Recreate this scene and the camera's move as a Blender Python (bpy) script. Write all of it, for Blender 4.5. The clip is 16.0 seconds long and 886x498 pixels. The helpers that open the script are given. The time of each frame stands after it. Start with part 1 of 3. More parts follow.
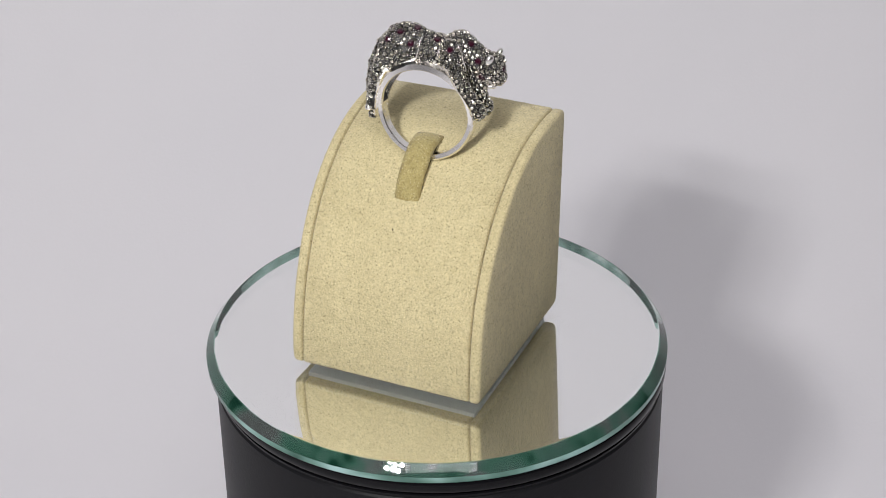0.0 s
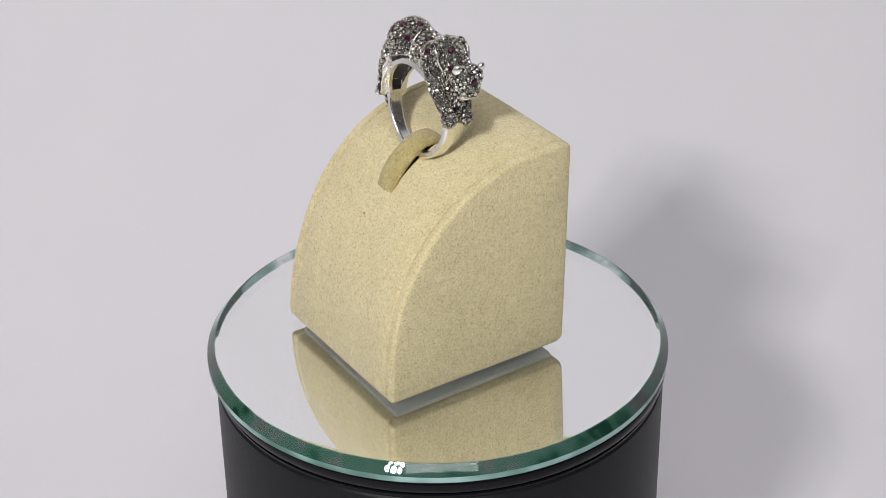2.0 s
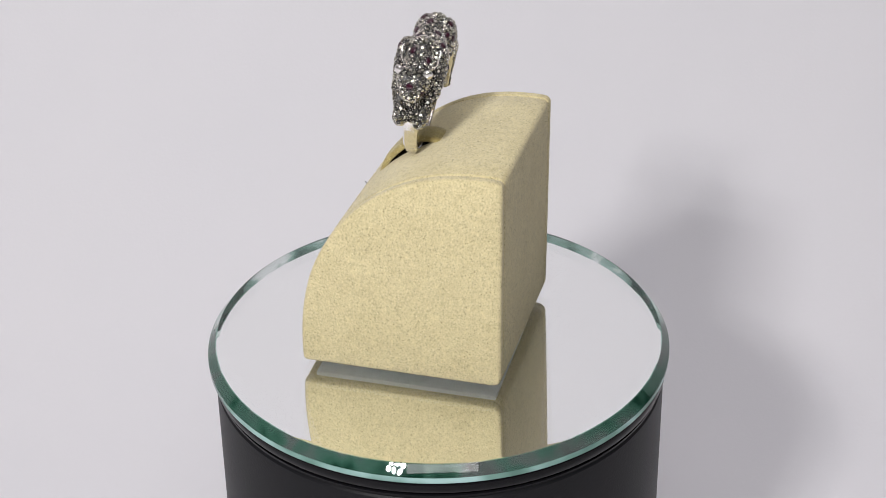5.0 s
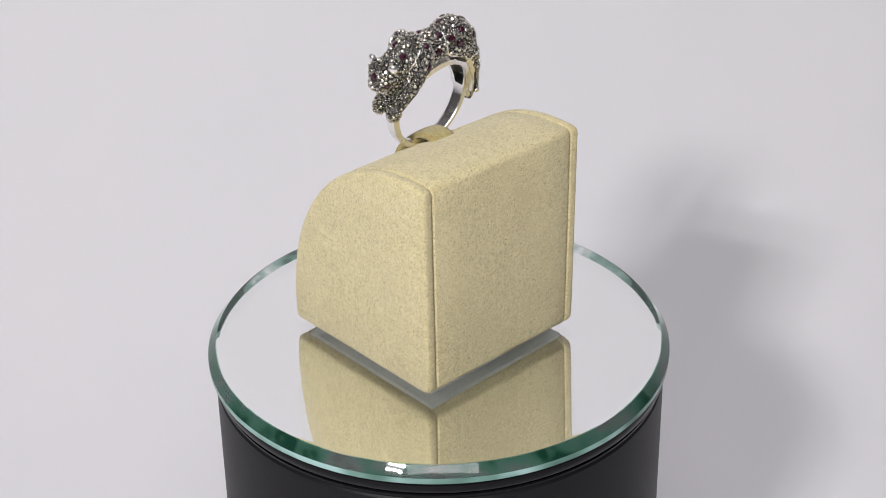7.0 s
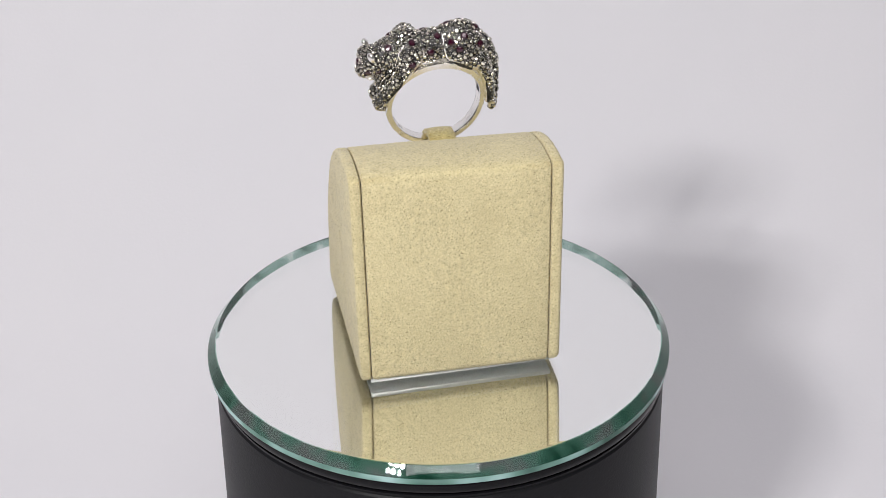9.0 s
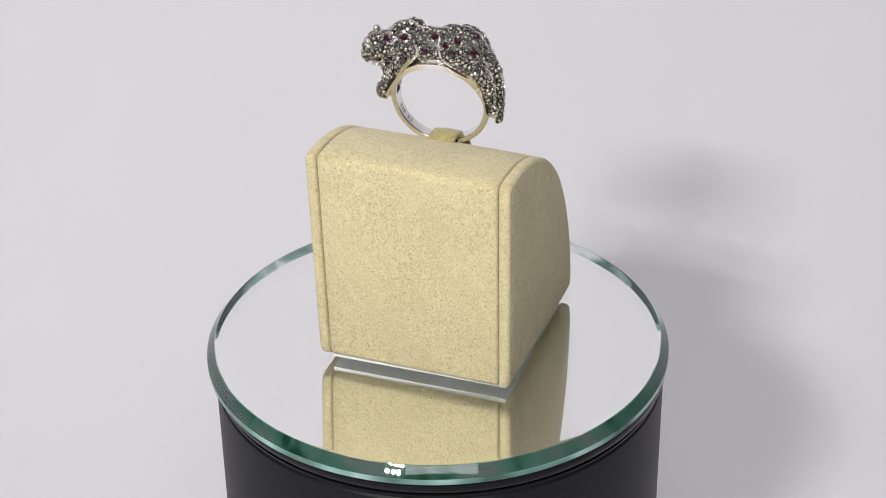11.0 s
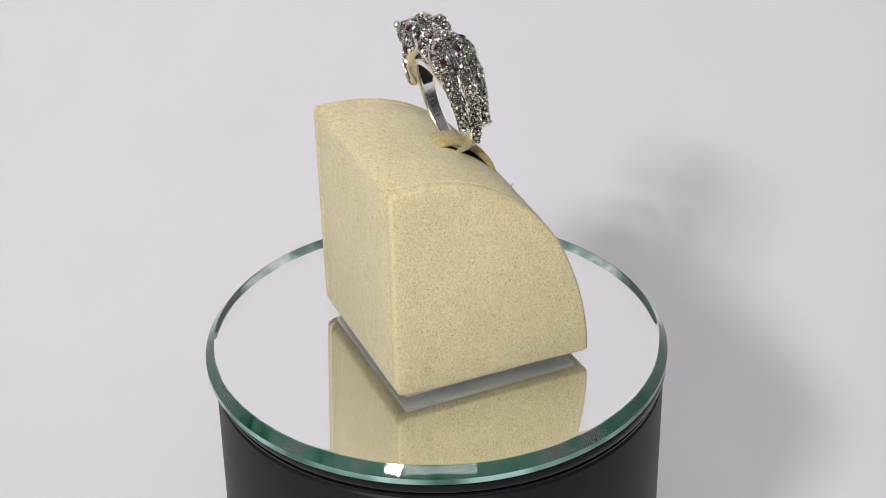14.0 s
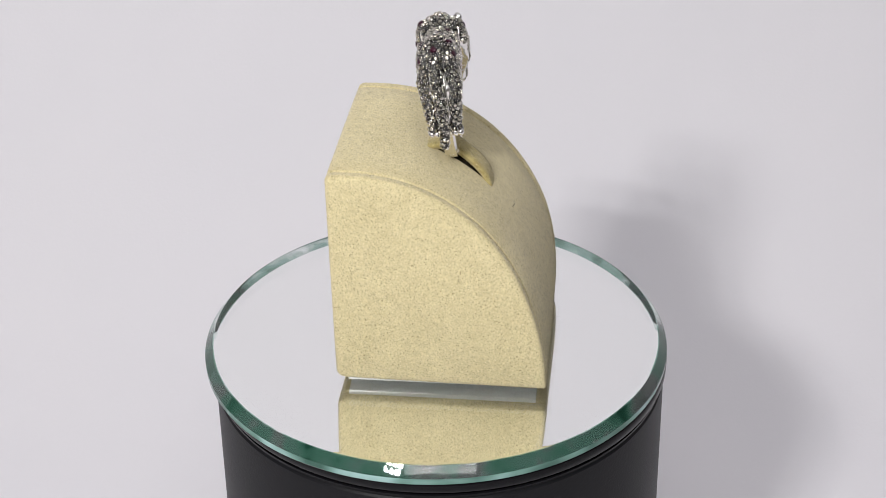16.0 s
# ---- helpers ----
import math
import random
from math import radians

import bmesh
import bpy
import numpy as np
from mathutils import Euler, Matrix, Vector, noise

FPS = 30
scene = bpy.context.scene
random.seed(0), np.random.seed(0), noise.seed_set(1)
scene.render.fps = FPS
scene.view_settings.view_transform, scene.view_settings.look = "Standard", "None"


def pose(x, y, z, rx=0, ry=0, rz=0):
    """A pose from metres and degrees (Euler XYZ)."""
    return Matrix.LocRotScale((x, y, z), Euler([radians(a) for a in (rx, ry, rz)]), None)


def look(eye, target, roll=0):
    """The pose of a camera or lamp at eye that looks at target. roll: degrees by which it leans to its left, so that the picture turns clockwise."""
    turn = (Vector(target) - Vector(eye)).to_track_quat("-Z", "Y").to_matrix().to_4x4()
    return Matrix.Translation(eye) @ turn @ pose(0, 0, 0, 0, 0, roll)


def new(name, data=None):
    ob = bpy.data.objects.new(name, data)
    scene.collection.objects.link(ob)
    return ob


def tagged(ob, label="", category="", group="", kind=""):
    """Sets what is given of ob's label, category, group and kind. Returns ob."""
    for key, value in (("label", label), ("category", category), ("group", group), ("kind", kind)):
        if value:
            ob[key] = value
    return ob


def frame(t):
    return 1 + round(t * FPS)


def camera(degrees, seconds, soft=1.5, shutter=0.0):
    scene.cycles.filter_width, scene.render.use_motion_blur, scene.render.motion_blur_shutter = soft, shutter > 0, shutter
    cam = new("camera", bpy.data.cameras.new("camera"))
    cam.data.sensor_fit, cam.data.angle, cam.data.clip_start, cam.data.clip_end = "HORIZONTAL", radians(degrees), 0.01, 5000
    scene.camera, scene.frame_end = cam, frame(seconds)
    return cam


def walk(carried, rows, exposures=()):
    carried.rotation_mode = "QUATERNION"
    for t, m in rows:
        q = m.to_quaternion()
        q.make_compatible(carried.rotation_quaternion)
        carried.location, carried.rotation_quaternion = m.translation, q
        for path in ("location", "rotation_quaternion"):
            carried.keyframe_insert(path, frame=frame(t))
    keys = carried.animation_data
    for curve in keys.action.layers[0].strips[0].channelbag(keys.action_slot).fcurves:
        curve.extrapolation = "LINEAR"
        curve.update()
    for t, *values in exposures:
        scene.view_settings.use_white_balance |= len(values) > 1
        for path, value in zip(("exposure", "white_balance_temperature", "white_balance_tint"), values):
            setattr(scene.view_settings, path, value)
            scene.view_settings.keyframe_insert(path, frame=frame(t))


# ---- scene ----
# Camera: stands still, looking down at the turntable. The turntable's axis is the world's z axis, its glass top is z = 0.
EYE = (0.0, -0.31077, 0.20234)
TARGET = (0.00112, 0.00824, 0.01491)
cam = camera(28.6, 16.0, soft=0.85)
walk(cam, [(0.0, look(EYE, TARGET, -0.92)), (16.0, look(EYE, TARGET, -0.92))],
     exposures=[(0.0, -0.39), (1.5, -0.33), (3.5, -0.23), (7.0, -0.20), (9.0, -0.17), (16.0, -0.17)])

MM = 0.001


def spin(t):
    """Turn of the turntable in degrees since its zero position."""
    return -15.728 * t + 0.03542 * (t - 8.0) ** 2


# ---- light ----
world = bpy.data.worlds.new("world")
world.use_nodes = True
world.node_tree.nodes["Background"].inputs[0].default_value = (0.80, 0.80, 0.86, 1)
world.node_tree.nodes["Background"].inputs[1].default_value = 0.3
scene.world = world


def area_lamp(name, eye, target, sx, sy, watts, colour):
    data = bpy.data.lights.new(name, "AREA")
    data.shape, data.size, data.size_y = "RECTANGLE", sx, sy
    data.energy, data.color = watts, colour
    ob = new(name, data)
    ob.matrix_world = look(eye, target)
    return ob


def led_lamp(eye, target, watts, colour):
    """A small lamp head with six round light-emitting diodes in two rows."""
    head = look(eye, target)
    for k in range(6):
        data = bpy.data.lights.new("led", "AREA")
        data.shape, data.size = "DISK", 0.016
        data.energy, data.color = watts / 6, colour
        ob = new("led", data)
        ob.matrix_world = head @ pose((k % 3 - 1) * 0.023 + (0.004 if k > 2 else -0.004), 0.0115 if k > 2 else -0.0115, 0)


led_lamp((-0.170, -0.426, 0.355), (0, 0, 0.02), 2.9, (1.0, 0.98, 0.97))
# Broad unseen fill, added in front and above for the ambient level.
area_lamp("fill_light", (0.02, -1.1, 1.5), (0, 0.3, 0.1), 0.9, 0.9, 15.6, (1.0, 0.985, 1.0))


# ---- materials ----
def material(name, colour, rough=0.5, metal=0.0, **more):
    m = bpy.data.materials.new(name)
    m.use_nodes = True
    b = m.node_tree.nodes["Principled BSDF"]
    b.inputs["Base Color"].default_value = (*colour, 1)
    b.inputs["Roughness"].default_value = rough
    b.inputs["Metallic"].default_value = metal
    for key, value in more.items():
        b.inputs[key.replace("_", " ")].default_value = value
    return m


def link(m, a, out, b, inp):
    m.node_tree.links.new(a.outputs[out], b.inputs[inp])


def noise_node(m, scale, detail=3.0, rough=0.55, coords="Object"):
    n = m.node_tree.nodes.new("ShaderNodeTexNoise")
    n.inputs["Scale"].default_value = scale
    n.inputs["Detail"].default_value = detail
    n.inputs["Roughness"].default_value = rough
    c = m.node_tree.nodes.new("ShaderNodeTexCoord")
    link(m, c, coords, n, "Vector")
    return n


def ramp(m, src, out, stops):
    r = m.node_tree.nodes.new("ShaderNodeValToRGB")
    el = r.color_ramp.elements
    while len(el) < len(stops):
        el.new(0.5)
    for e, (pos, c) in zip(el, stops):
        e.position, e.color = pos, (*c, 1)
    link(m, src, out, r, "Fac")
    return r


def mix(m, mode, fac, a, b):
    """Mixes two colour sockets; fac is a number or a socket."""
    x = m.node_tree.nodes.new("ShaderNodeMix")
    x.data_type, x.blend_type = "RGBA", mode
    ins = [s for s in x.inputs if s.enabled]
    for value, sock in zip((fac, a, b), ins):
        if isinstance(value, (int, float)):
            sock.default_value = value
        elif isinstance(value, tuple):
            sock.default_value = (*value, 1)
        else:
            m.node_tree.links.new(value, sock)
    return [s for s in x.outputs if s.enabled][0]


def bump(m, src, out, strength, distance):
    b = m.node_tree.nodes.new("ShaderNodeBump")
    b.inputs["Strength"].default_value = strength
    b.inputs["Distance"].default_value = distance
    link(m, src, out, b, "Height")
    link(m, b, "Normal", m.node_tree.nodes["Principled BSDF"], "Normal")
    return b


def suede(name, colour):
    m = material(name, colour, 0.95)
    b = m.node_tree.nodes["Principled BSDF"]
    b.inputs["Specular IOR Level"].default_value = 0.12
    b.inputs["Sheen Weight"].default_value = 0.25
    b.inputs["Sheen Roughness"].default_value = 0.5
    dark = tuple(c * k for c, k in zip(colour, (0.52, 0.50, 0.44)))
    light = tuple(min(1, c * 1.28) for c in colour)
    grain = noise_node(m, 2500, 3, 0.7)
    g = ramp(m, grain, "Fac", [(0.28, dark), (0.42, colour), (0.70, light)])
    blotch = noise_node(m, 130, 3, 0.5)
    s = ramp(m, blotch, "Fac", [(0.30, (0.86, 0.85, 0.81)), (0.62, (1, 1, 1))])
    c0 = mix(m, "MULTIPLY", 0.45, g.outputs["Color"], s.outputs["Color"])
    mottle = noise_node(m, 620, 3, 0.6)
    mo = ramp(m, mottle, "Fac", [(0.30, (0.90, 0.89, 0.85)), (0.55, (1, 1, 1)), (0.75, (1.06, 1.06, 1.04))])
    c1 = mix(m, "MULTIPLY", 0.9, c0, mo.outputs["Color"])
    fleck = noise_node(m, 2300, 1, 0.3)
    f = ramp(m, fleck, "Fac", [(0.70, (0, 0, 0)), (0.77, (0.9, 0.9, 0.9))])
    c2 = mix(m, "MIX", f.outputs["Color"], c1, tuple(c * k for c, k in zip(colour, (0.45, 0.41, 0.33))))
    # edges rubbed and soiled
    geo = m.node_tree.nodes.new("ShaderNodeNewGeometry")
    rub = ramp(m, geo, "Pointiness", [(0.515, (0, 0, 0)), (0.58, (0.75, 0.75, 0.75))])
    spot = ramp(m, noise_node(m, 420, 4, 0.7), "Fac", [(0.42, (0, 0, 0)), (0.62, (1, 1, 1))])
    where = mix(m, "MULTIPLY", 1.0, rub.outputs["Color"], spot.outputs["Color"])
    c3 = mix(m, "MIX", where, c2, tuple(c * k for c, k in zip(colour, (0.62, 0.54, 0.42))))
    m.node_tree.links.new(c3, b.inputs["Base Color"])
    bump(m, grain, "Fac", 0.75, 0.00035)
    return m


NAP = material("suede_nap", (0.5, 0.43, 0.22), 0.95, 0.0, Specular_IOR_Level=0.1)
ng = NAP.node_tree.nodes.new("ShaderNodeNewGeometry")
nr = ramp(NAP, ng, "Random Per Island", [(0.0, (0.26, 0.21, 0.10)), (0.25, (0.60, 0.52, 0.30)), (1.0, (0.88, 0.79, 0.52))])
link(NAP, nr, "Color", NAP.node_tree.nodes["Principled BSDF"], "Base Color")
BEIGE = suede("beige_suede", (0.625, 0.548, 0.325))
# The tab's suede is coloured darker to carry its shading.
STRAP = suede("shaded_strap_suede", (0.43, 0.36, 0.155))
CARD = material("white_card", (0.86, 0.88, 0.85), 0.7)
SLOT_SHADE = material("slot_shade", (0.025, 0.02, 0.012), 0.95, 0.0, Specular_IOR_Level=0.05)
LINT = material("lint", (0.06, 0.045, 0.03), 0.9)

SILVER = material("polished_silver", (0.93, 0.91, 0.88), 0.16, 1.0)
sn = noise_node(SILVER, 500, 3)
sr = ramp(SILVER, sn, "Fac", [(0.3, (0.16, 0.16, 0.16)), (0.7, (0.30, 0.30, 0.30))])
link(SILVER, sr, "Color", SILVER.node_tree.nodes["Principled BSDF"], "Roughness")
OXIDE = material("oxidised_silver", (0.10, 0.10, 0.11), 0.6, 1.0)
on = noise_node(OXIDE, 900, 3)
orr = ramp(OXIDE, on, "Fac", [(0.35, (0.02, 0.02, 0.022)), (0.65, (0.12, 0.118, 0.115))])
link(OXIDE, orr, "Color", OXIDE.node_tree.nodes["Principled BSDF"], "Base Color")
CAVITY = material("black_oxide", (0.012, 0.012, 0.014), 0.45, 0.3)
STONE = material("marcasite", (0.40, 0.39, 0.34), 0.10, 1.0)
sg = STONE.node_tree.nodes.new("ShaderNodeNewGeometry")
sc = ramp(STONE, sg, "Random Per Island", [(0.0, (0.32, 0.31, 0.27)), (0.5, (0.56, 0.54, 0.46)), (1.0, (0.85, 0.83, 0.74))])
link(STONE, sc, "Color", STONE.node_tree.nodes["Principled BSDF"], "Base Color")
RUBY = material("ruby", (0.035, 0.0015, 0.012), 0.08, 0.0, IOR=1.76)

GLASS = material("clear_glass", (0.995, 1.0, 0.998), 0.0, 0.0, Transmission_Weight=1.0, IOR=1.5)
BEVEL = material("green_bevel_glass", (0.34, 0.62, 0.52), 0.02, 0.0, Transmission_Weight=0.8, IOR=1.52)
# Dark and bright patches in the bevel's colour stand in for reflections.
glint_wave = noise_node(BEVEL, 75, 3, 0.6)
bevel_glints = ramp(BEVEL, glint_wave, "Fac", [(0.40, (0.015, 0.08, 0.05)), (0.47, (0.10, 0.28, 0.20)), (0.54, (0.22, 0.46, 0.37)), (0.62, (0.85, 0.97, 0.94))])
link(BEVEL, bevel_glints, "Color", BEVEL.node_tree.nodes["Principled BSDF"], "Base Color")
wt = ramp(BEVEL, glint_wave, "Fac", [(0.40, (0.58, 0.58, 0.58)), (0.62, (0.92, 0.92, 0.92))])
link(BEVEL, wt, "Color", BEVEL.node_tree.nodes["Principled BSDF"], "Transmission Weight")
bump(BEVEL, glint_wave, "Fac", 0.08, 0.0005)
EDGE = material("green_edge_glass", (0.36, 0.62, 0.57), 0.05, 0.0, Transmission_Weight=0.2, IOR=1.52)
# Uneven dark and pale greens: rim reflections put into the colour.
en = noise_node(EDGE, 60, 2)
edge_glints = ramp(EDGE, en, "Fac", [(0.38, (0.04, 0.12, 0.09)), (0.50, (0.17, 0.33, 0.28)), (0.62, (0.42, 0.64, 0.62))])
link(EDGE, edge_glints, "Color", EDGE.node_tree.nodes["Principled BSDF"], "Base Color")
MIRROR = material("mirror_silvering", (0.985, 0.99, 0.985), 0.0, 1.0)
BLACK = material("gloss_black_plastic", (0.004, 0.004, 0.005), 0.25, Specular_IOR_Level=0.15)
SATIN = material("satin_black_plastic", (0.0075, 0.0075, 0.009), 0.45, Specular_IOR_Level=0.14)
bn = noise_node(SATIN, 1800, 2)
bump(SATIN, bn, "Fac", 0.25, 0.0002)

PAPER = material("white_paper", (0.79, 0.775, 0.81), 0.75)
pn = noise_node(PAPER, 9, 4)
pr = ramp(PAPER, pn, "Fac", [(0.3, (0.775, 0.765, 0.80)), (0.7, (0.80, 0.785, 0.815))])
link(PAPER, pr, "Color", PAPER.node_tree.nodes["Principled BSDF"], "Base Color")
pg = noise_node(PAPER, 900, 3)
bump(PAPER, pg, "Fac", 0.12, 0.0003)
WALL = material("wall_paint", (0.3, 0.3, 0.3), 0.8)
wn = noise_node(WALL, 3, 4)
wr = ramp(WALL, wn, "Fac", [(0.3, (0.28, 0.275, 0.27)), (0.7, (0.33, 0.325, 0.32))])
link(WALL, wr, "Color", WALL.node_tree.nodes["Principled BSDF"], "Base Color")
CEIL = material("ceiling_paint", (0.8, 0.8, 0.8), 0.8)
WOOD = material("floor_wood", (0.22, 0.15, 0.09), 0.5)
fn = noise_node(WOOD, 14, 5)
fr = ramp(WOOD, fn, "Fac", [(0.3, (0.16, 0.10, 0.06)), (0.7, (0.27, 0.19, 0.12))])
link(WOOD, fr, "Color", WOOD.node_tree.nodes["Principled BSDF"], "Base Color")


# ---- mesh helpers ----
def mesh_object(name, bm, materials, smooth=True):
    bmesh.ops.recalc_face_normals(bm, faces=bm.faces)
    me = bpy.data.meshes.new(name)
    bm.to_mesh(me)
    bm.free()
    for m in materials if isinstance(materials, (list, tuple)) else [materials]:
        me.materials.append(m)
    if smooth:
        for p in me.polygons:
            p.use_smooth = True
    return new(name, me)


def part(name, bm, mats, parent, label="", smooth=True):
    ob = mesh_object(name, bm, mats, smooth)
    ob.parent = parent
    if label:
        tagged(ob, label)
    return ob


def sharpen(ob, degrees):
    """Smooth shading with sharp edges above that angle."""
    bm = bmesh.new()
    bm.from_mesh(ob.data)
    for e in bm.edges:
        if len(e.link_faces) == 2 and e.calc_face_angle(0) > radians(degrees):
            e.smooth = False
    bm.to_mesh(ob.data)
    bm.free()
    return ob


def turned(profile, segments=128, close=True, mats=None):
    """A body of revolution round z from (radius, height) pairs in mm, first to last."""
    bm = bmesh.new()
    rings = []
    for r, z in profile:
        if r < 1e-6:
            rings.append([bm.verts.new((0, 0, z * MM))])
        else:
            rings.append([bm.verts.new((r * MM * math.cos(a), r * MM * math.sin(a), z * MM))
                          for a in (2 * math.pi * k / segments for k in range(segments))])
    for j, (a, b) in enumerate(zip(rings, rings[1:])):
        for k in range(segments):
            n = (k + 1) % segments
            q = [a[k % len(a)], a[n % len(a)], b[n % len(b)], b[k % len(b)]]
            q = list(dict.fromkeys(q))
            if len(q) > 2:
                f = bm.faces.new(q)
                f.material_index = mats[j] if mats else 0
    return bm


def box_bm(x0, y0, z0, x1, y1, z1):
    bm = bmesh.new()
    bmesh.ops.create_cube(bm, size=1)
    for v in bm.verts:
        v.co = Vector((x0 + (v.co.x + 0.5) * (x1 - x0), y0 + (v.co.y + 0.5) * (y1 - y0), z0 + (v.co.z + 0.5) * (z1 - z0)))
    return bm


def tube_bm(bm, pts, radius, sides=8):
    """Adds a round rod along points to a bmesh; radius is a number or one number a point."""
    rad = radius if isinstance(radius, (list, tuple)) else [radius] * len(pts)
    rings = []
    for i, p in enumerate(pts):
        d = (pts[min(i + 1, len(pts) - 1)] - pts[max(i - 1, 0)]).normalized()
        s = d.orthogonal().normalized() if not rings else (side - d * side.dot(d)).normalized()
        side = s
        u = d.cross(s)
        rings.append([bm.verts.new(p + rad[i] * (math.cos(a) * s + math.sin(a) * u))
                      for a in (2 * math.pi * k / sides for k in range(sides))])
    for a, b in zip(rings, rings[1:]):
        for k in range(sides):
            bm.faces.new((a[k], a[(k + 1) % sides], b[(k + 1) % sides], b[k]))
    bm.faces.new(rings[0][::-1])
    bm.faces.new(rings[-1])
    return bm


def add_mesh(name, verts, faces, mats, parent, label="", smooth=False, kind=""):
    me = bpy.data.meshes.new(name)
    me.from_pydata([tuple(v) for v in verts], [], [tuple(f) for f in faces])
    for m in mats:
        me.materials.append(m)
    if smooth:
        for q in me.polygons:
            q.use_smooth = True
    me.update()
    ob = new(name, me)
    ob.parent = parent
    return tagged(ob, label, kind=kind)


# ---- the setting ----
TABLE = -0.125


def structure(name, bm, mat, label, category, smooth=False):
    return tagged(mesh_object(name, bm, mat, smooth), label, category, kind="structure")


def sweep():
    """The paper backdrop: flat on the table, curving up into a wall behind the turntable."""
    bm = bmesh.new()
    y0, radius, top, half = 0.11, 0.21, 1.15, 0.95
    line = [(-0.75, TABLE), (-0.2, TABLE), (y0, TABLE)]
    for k in range(1, 25):
        a = math.pi / 2 * k / 24
        line.append((y0 + radius * math.sin(a), TABLE + radius * (1 - math.cos(a))))
    line.append((y0 + radius, top))
    under = []
    for i, (y, z) in enumerate(line):
        (ya, za), (yb, zb) = line[max(0, i - 1)], line[min(len(line) - 1, i + 1)]
        d = math.hypot(yb - ya, zb - za)
        under.append((y + 0.0006 * (zb - za) / d, z - 0.0006 * (yb - ya) / d))
    rows = [[bm.verts.new((x, y, z)) for x in (-half, half)] for y, z in line + under[::-1]]
    for a, b in zip(rows, rows[1:] + rows[:1]):
        bm.faces.new((a[0], a[1], b[1], b[0]))
    for side in (0, 1):
        n = len(line)
        for i in range(n - 1):
            bm.faces.new((rows[i][side], rows[i + 1][side], rows[2 * n - 2 - i][side], rows[2 * n - 1 - i][side]))
    return sharpen(structure("backdrop", bm, PAPER, "white seamless paper sweep behind the turntable", "backdrop", True), 30)


sweep()
ROOM = (-2.0, -2.2, -0.92, 2.0, 1.6, 1.8)
x0, y0, z0, x1, y1, z1 = ROOM
structure("floor", box_bm(x0, y0, z0 - 0.1, x1, y1, z0), WOOD, "brown wooden floor of the room", "floor")
structure("ceiling", box_bm(x0, y0, z1, x1, y1, z1 + 0.1), CEIL, "plain white painted ceiling", "ceiling")
structure("wall_west", box_bm(x0 - 0.1, y0, z0, x0, y1, z1), WALL, "plain grey painted wall", "wall")
structure("wall_east", box_bm(x1, y0, z0, x1 + 0.1, y1, z1), WALL, "plain grey painted wall", "wall")
structure("wall_north", box_bm(x0, y1, z0, x1, y1 + 0.1, z1), WALL, "plain grey painted wall", "wall")
structure("wall_south", box_bm(x0, y0 - 0.1, z0, x1, y0, z1), WALL, "plain grey painted wall", "wall")


def table():
    e = new("table")
    part("tabletop", box_bm(-1.0, -0.8, TABLE - 0.035, 1.0, 0.6, TABLE - 0.002), WOOD, e, smooth=False)
    for sx in (-0.92, 0.86):
        for sy in (-0.72, 0.46):
            part("leg", box_bm(sx, sy, z0, sx + 0.06, sy + 0.06, TABLE - 0.035), WOOD, e, smooth=False)
    return tagged(e, "brown wooden table under the white paper sweep", "table")


table()


# ---- turntable ----
def turntable():
    e = new("turntable")
    low = TABLE / MM
    body = [(0, low + 0.6), (47.0, low + 0.6), (48.3, low + 2), (47.9, -12), (47.85, -8.4), (47.5, -7.95), (0, -7.95)]
    sharpen(part("body", turned(body), SATIN, e, "satin black cylindrical body"), 35)
    ring = [(0, -7.9), (47.1, -7.9), (47.7, -7.6), (47.75, -7.1), (47.4, -6.85), (46.6, -6.75), (46.6, -6.35), (0, -6.35)]
    sharpen(part("groove_ring", turned(ring), BLACK, e, "gloss black ring under the platter"), 35)
    plate = [(0, -6.3), (47.4, -6.3), (48.1, -6.1), (48.35, -5.7), (48.4, -4.0), (48.2, -3.65), (47.8, -3.5), (0, -3.5)]
    sharpen(part("platter", turned(plate), BLACK, e, "gloss black turning platter"), 35)
    return tagged(e, "round black plastic turntable standing on white paper", "turntable")


def mirror_disc():
    e = new("mirror_disc")
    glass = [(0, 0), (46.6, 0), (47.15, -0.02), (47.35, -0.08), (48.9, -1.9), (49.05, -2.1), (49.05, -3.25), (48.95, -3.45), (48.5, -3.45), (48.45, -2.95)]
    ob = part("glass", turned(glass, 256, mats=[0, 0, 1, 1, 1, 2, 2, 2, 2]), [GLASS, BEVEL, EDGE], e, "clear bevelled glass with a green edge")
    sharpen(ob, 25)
    back = [(0, -2.96), (48.4, -2.96), (48.4, -3.45), (0, -3.45)]
    sharpen(part("silvering", turned(back, 256), MIRROR, e, "mirror backing"), 25)
    return tagged(e, "round mirror with a green glass edge on the black turntable", "mirror")


STAND = turntable()
DISC = mirror_disc()

# ---- display block ----
PAD = 0.9  # height of the block's underside over the glass, mm
HALF = 20.7  # half width
SEAM = 18.25


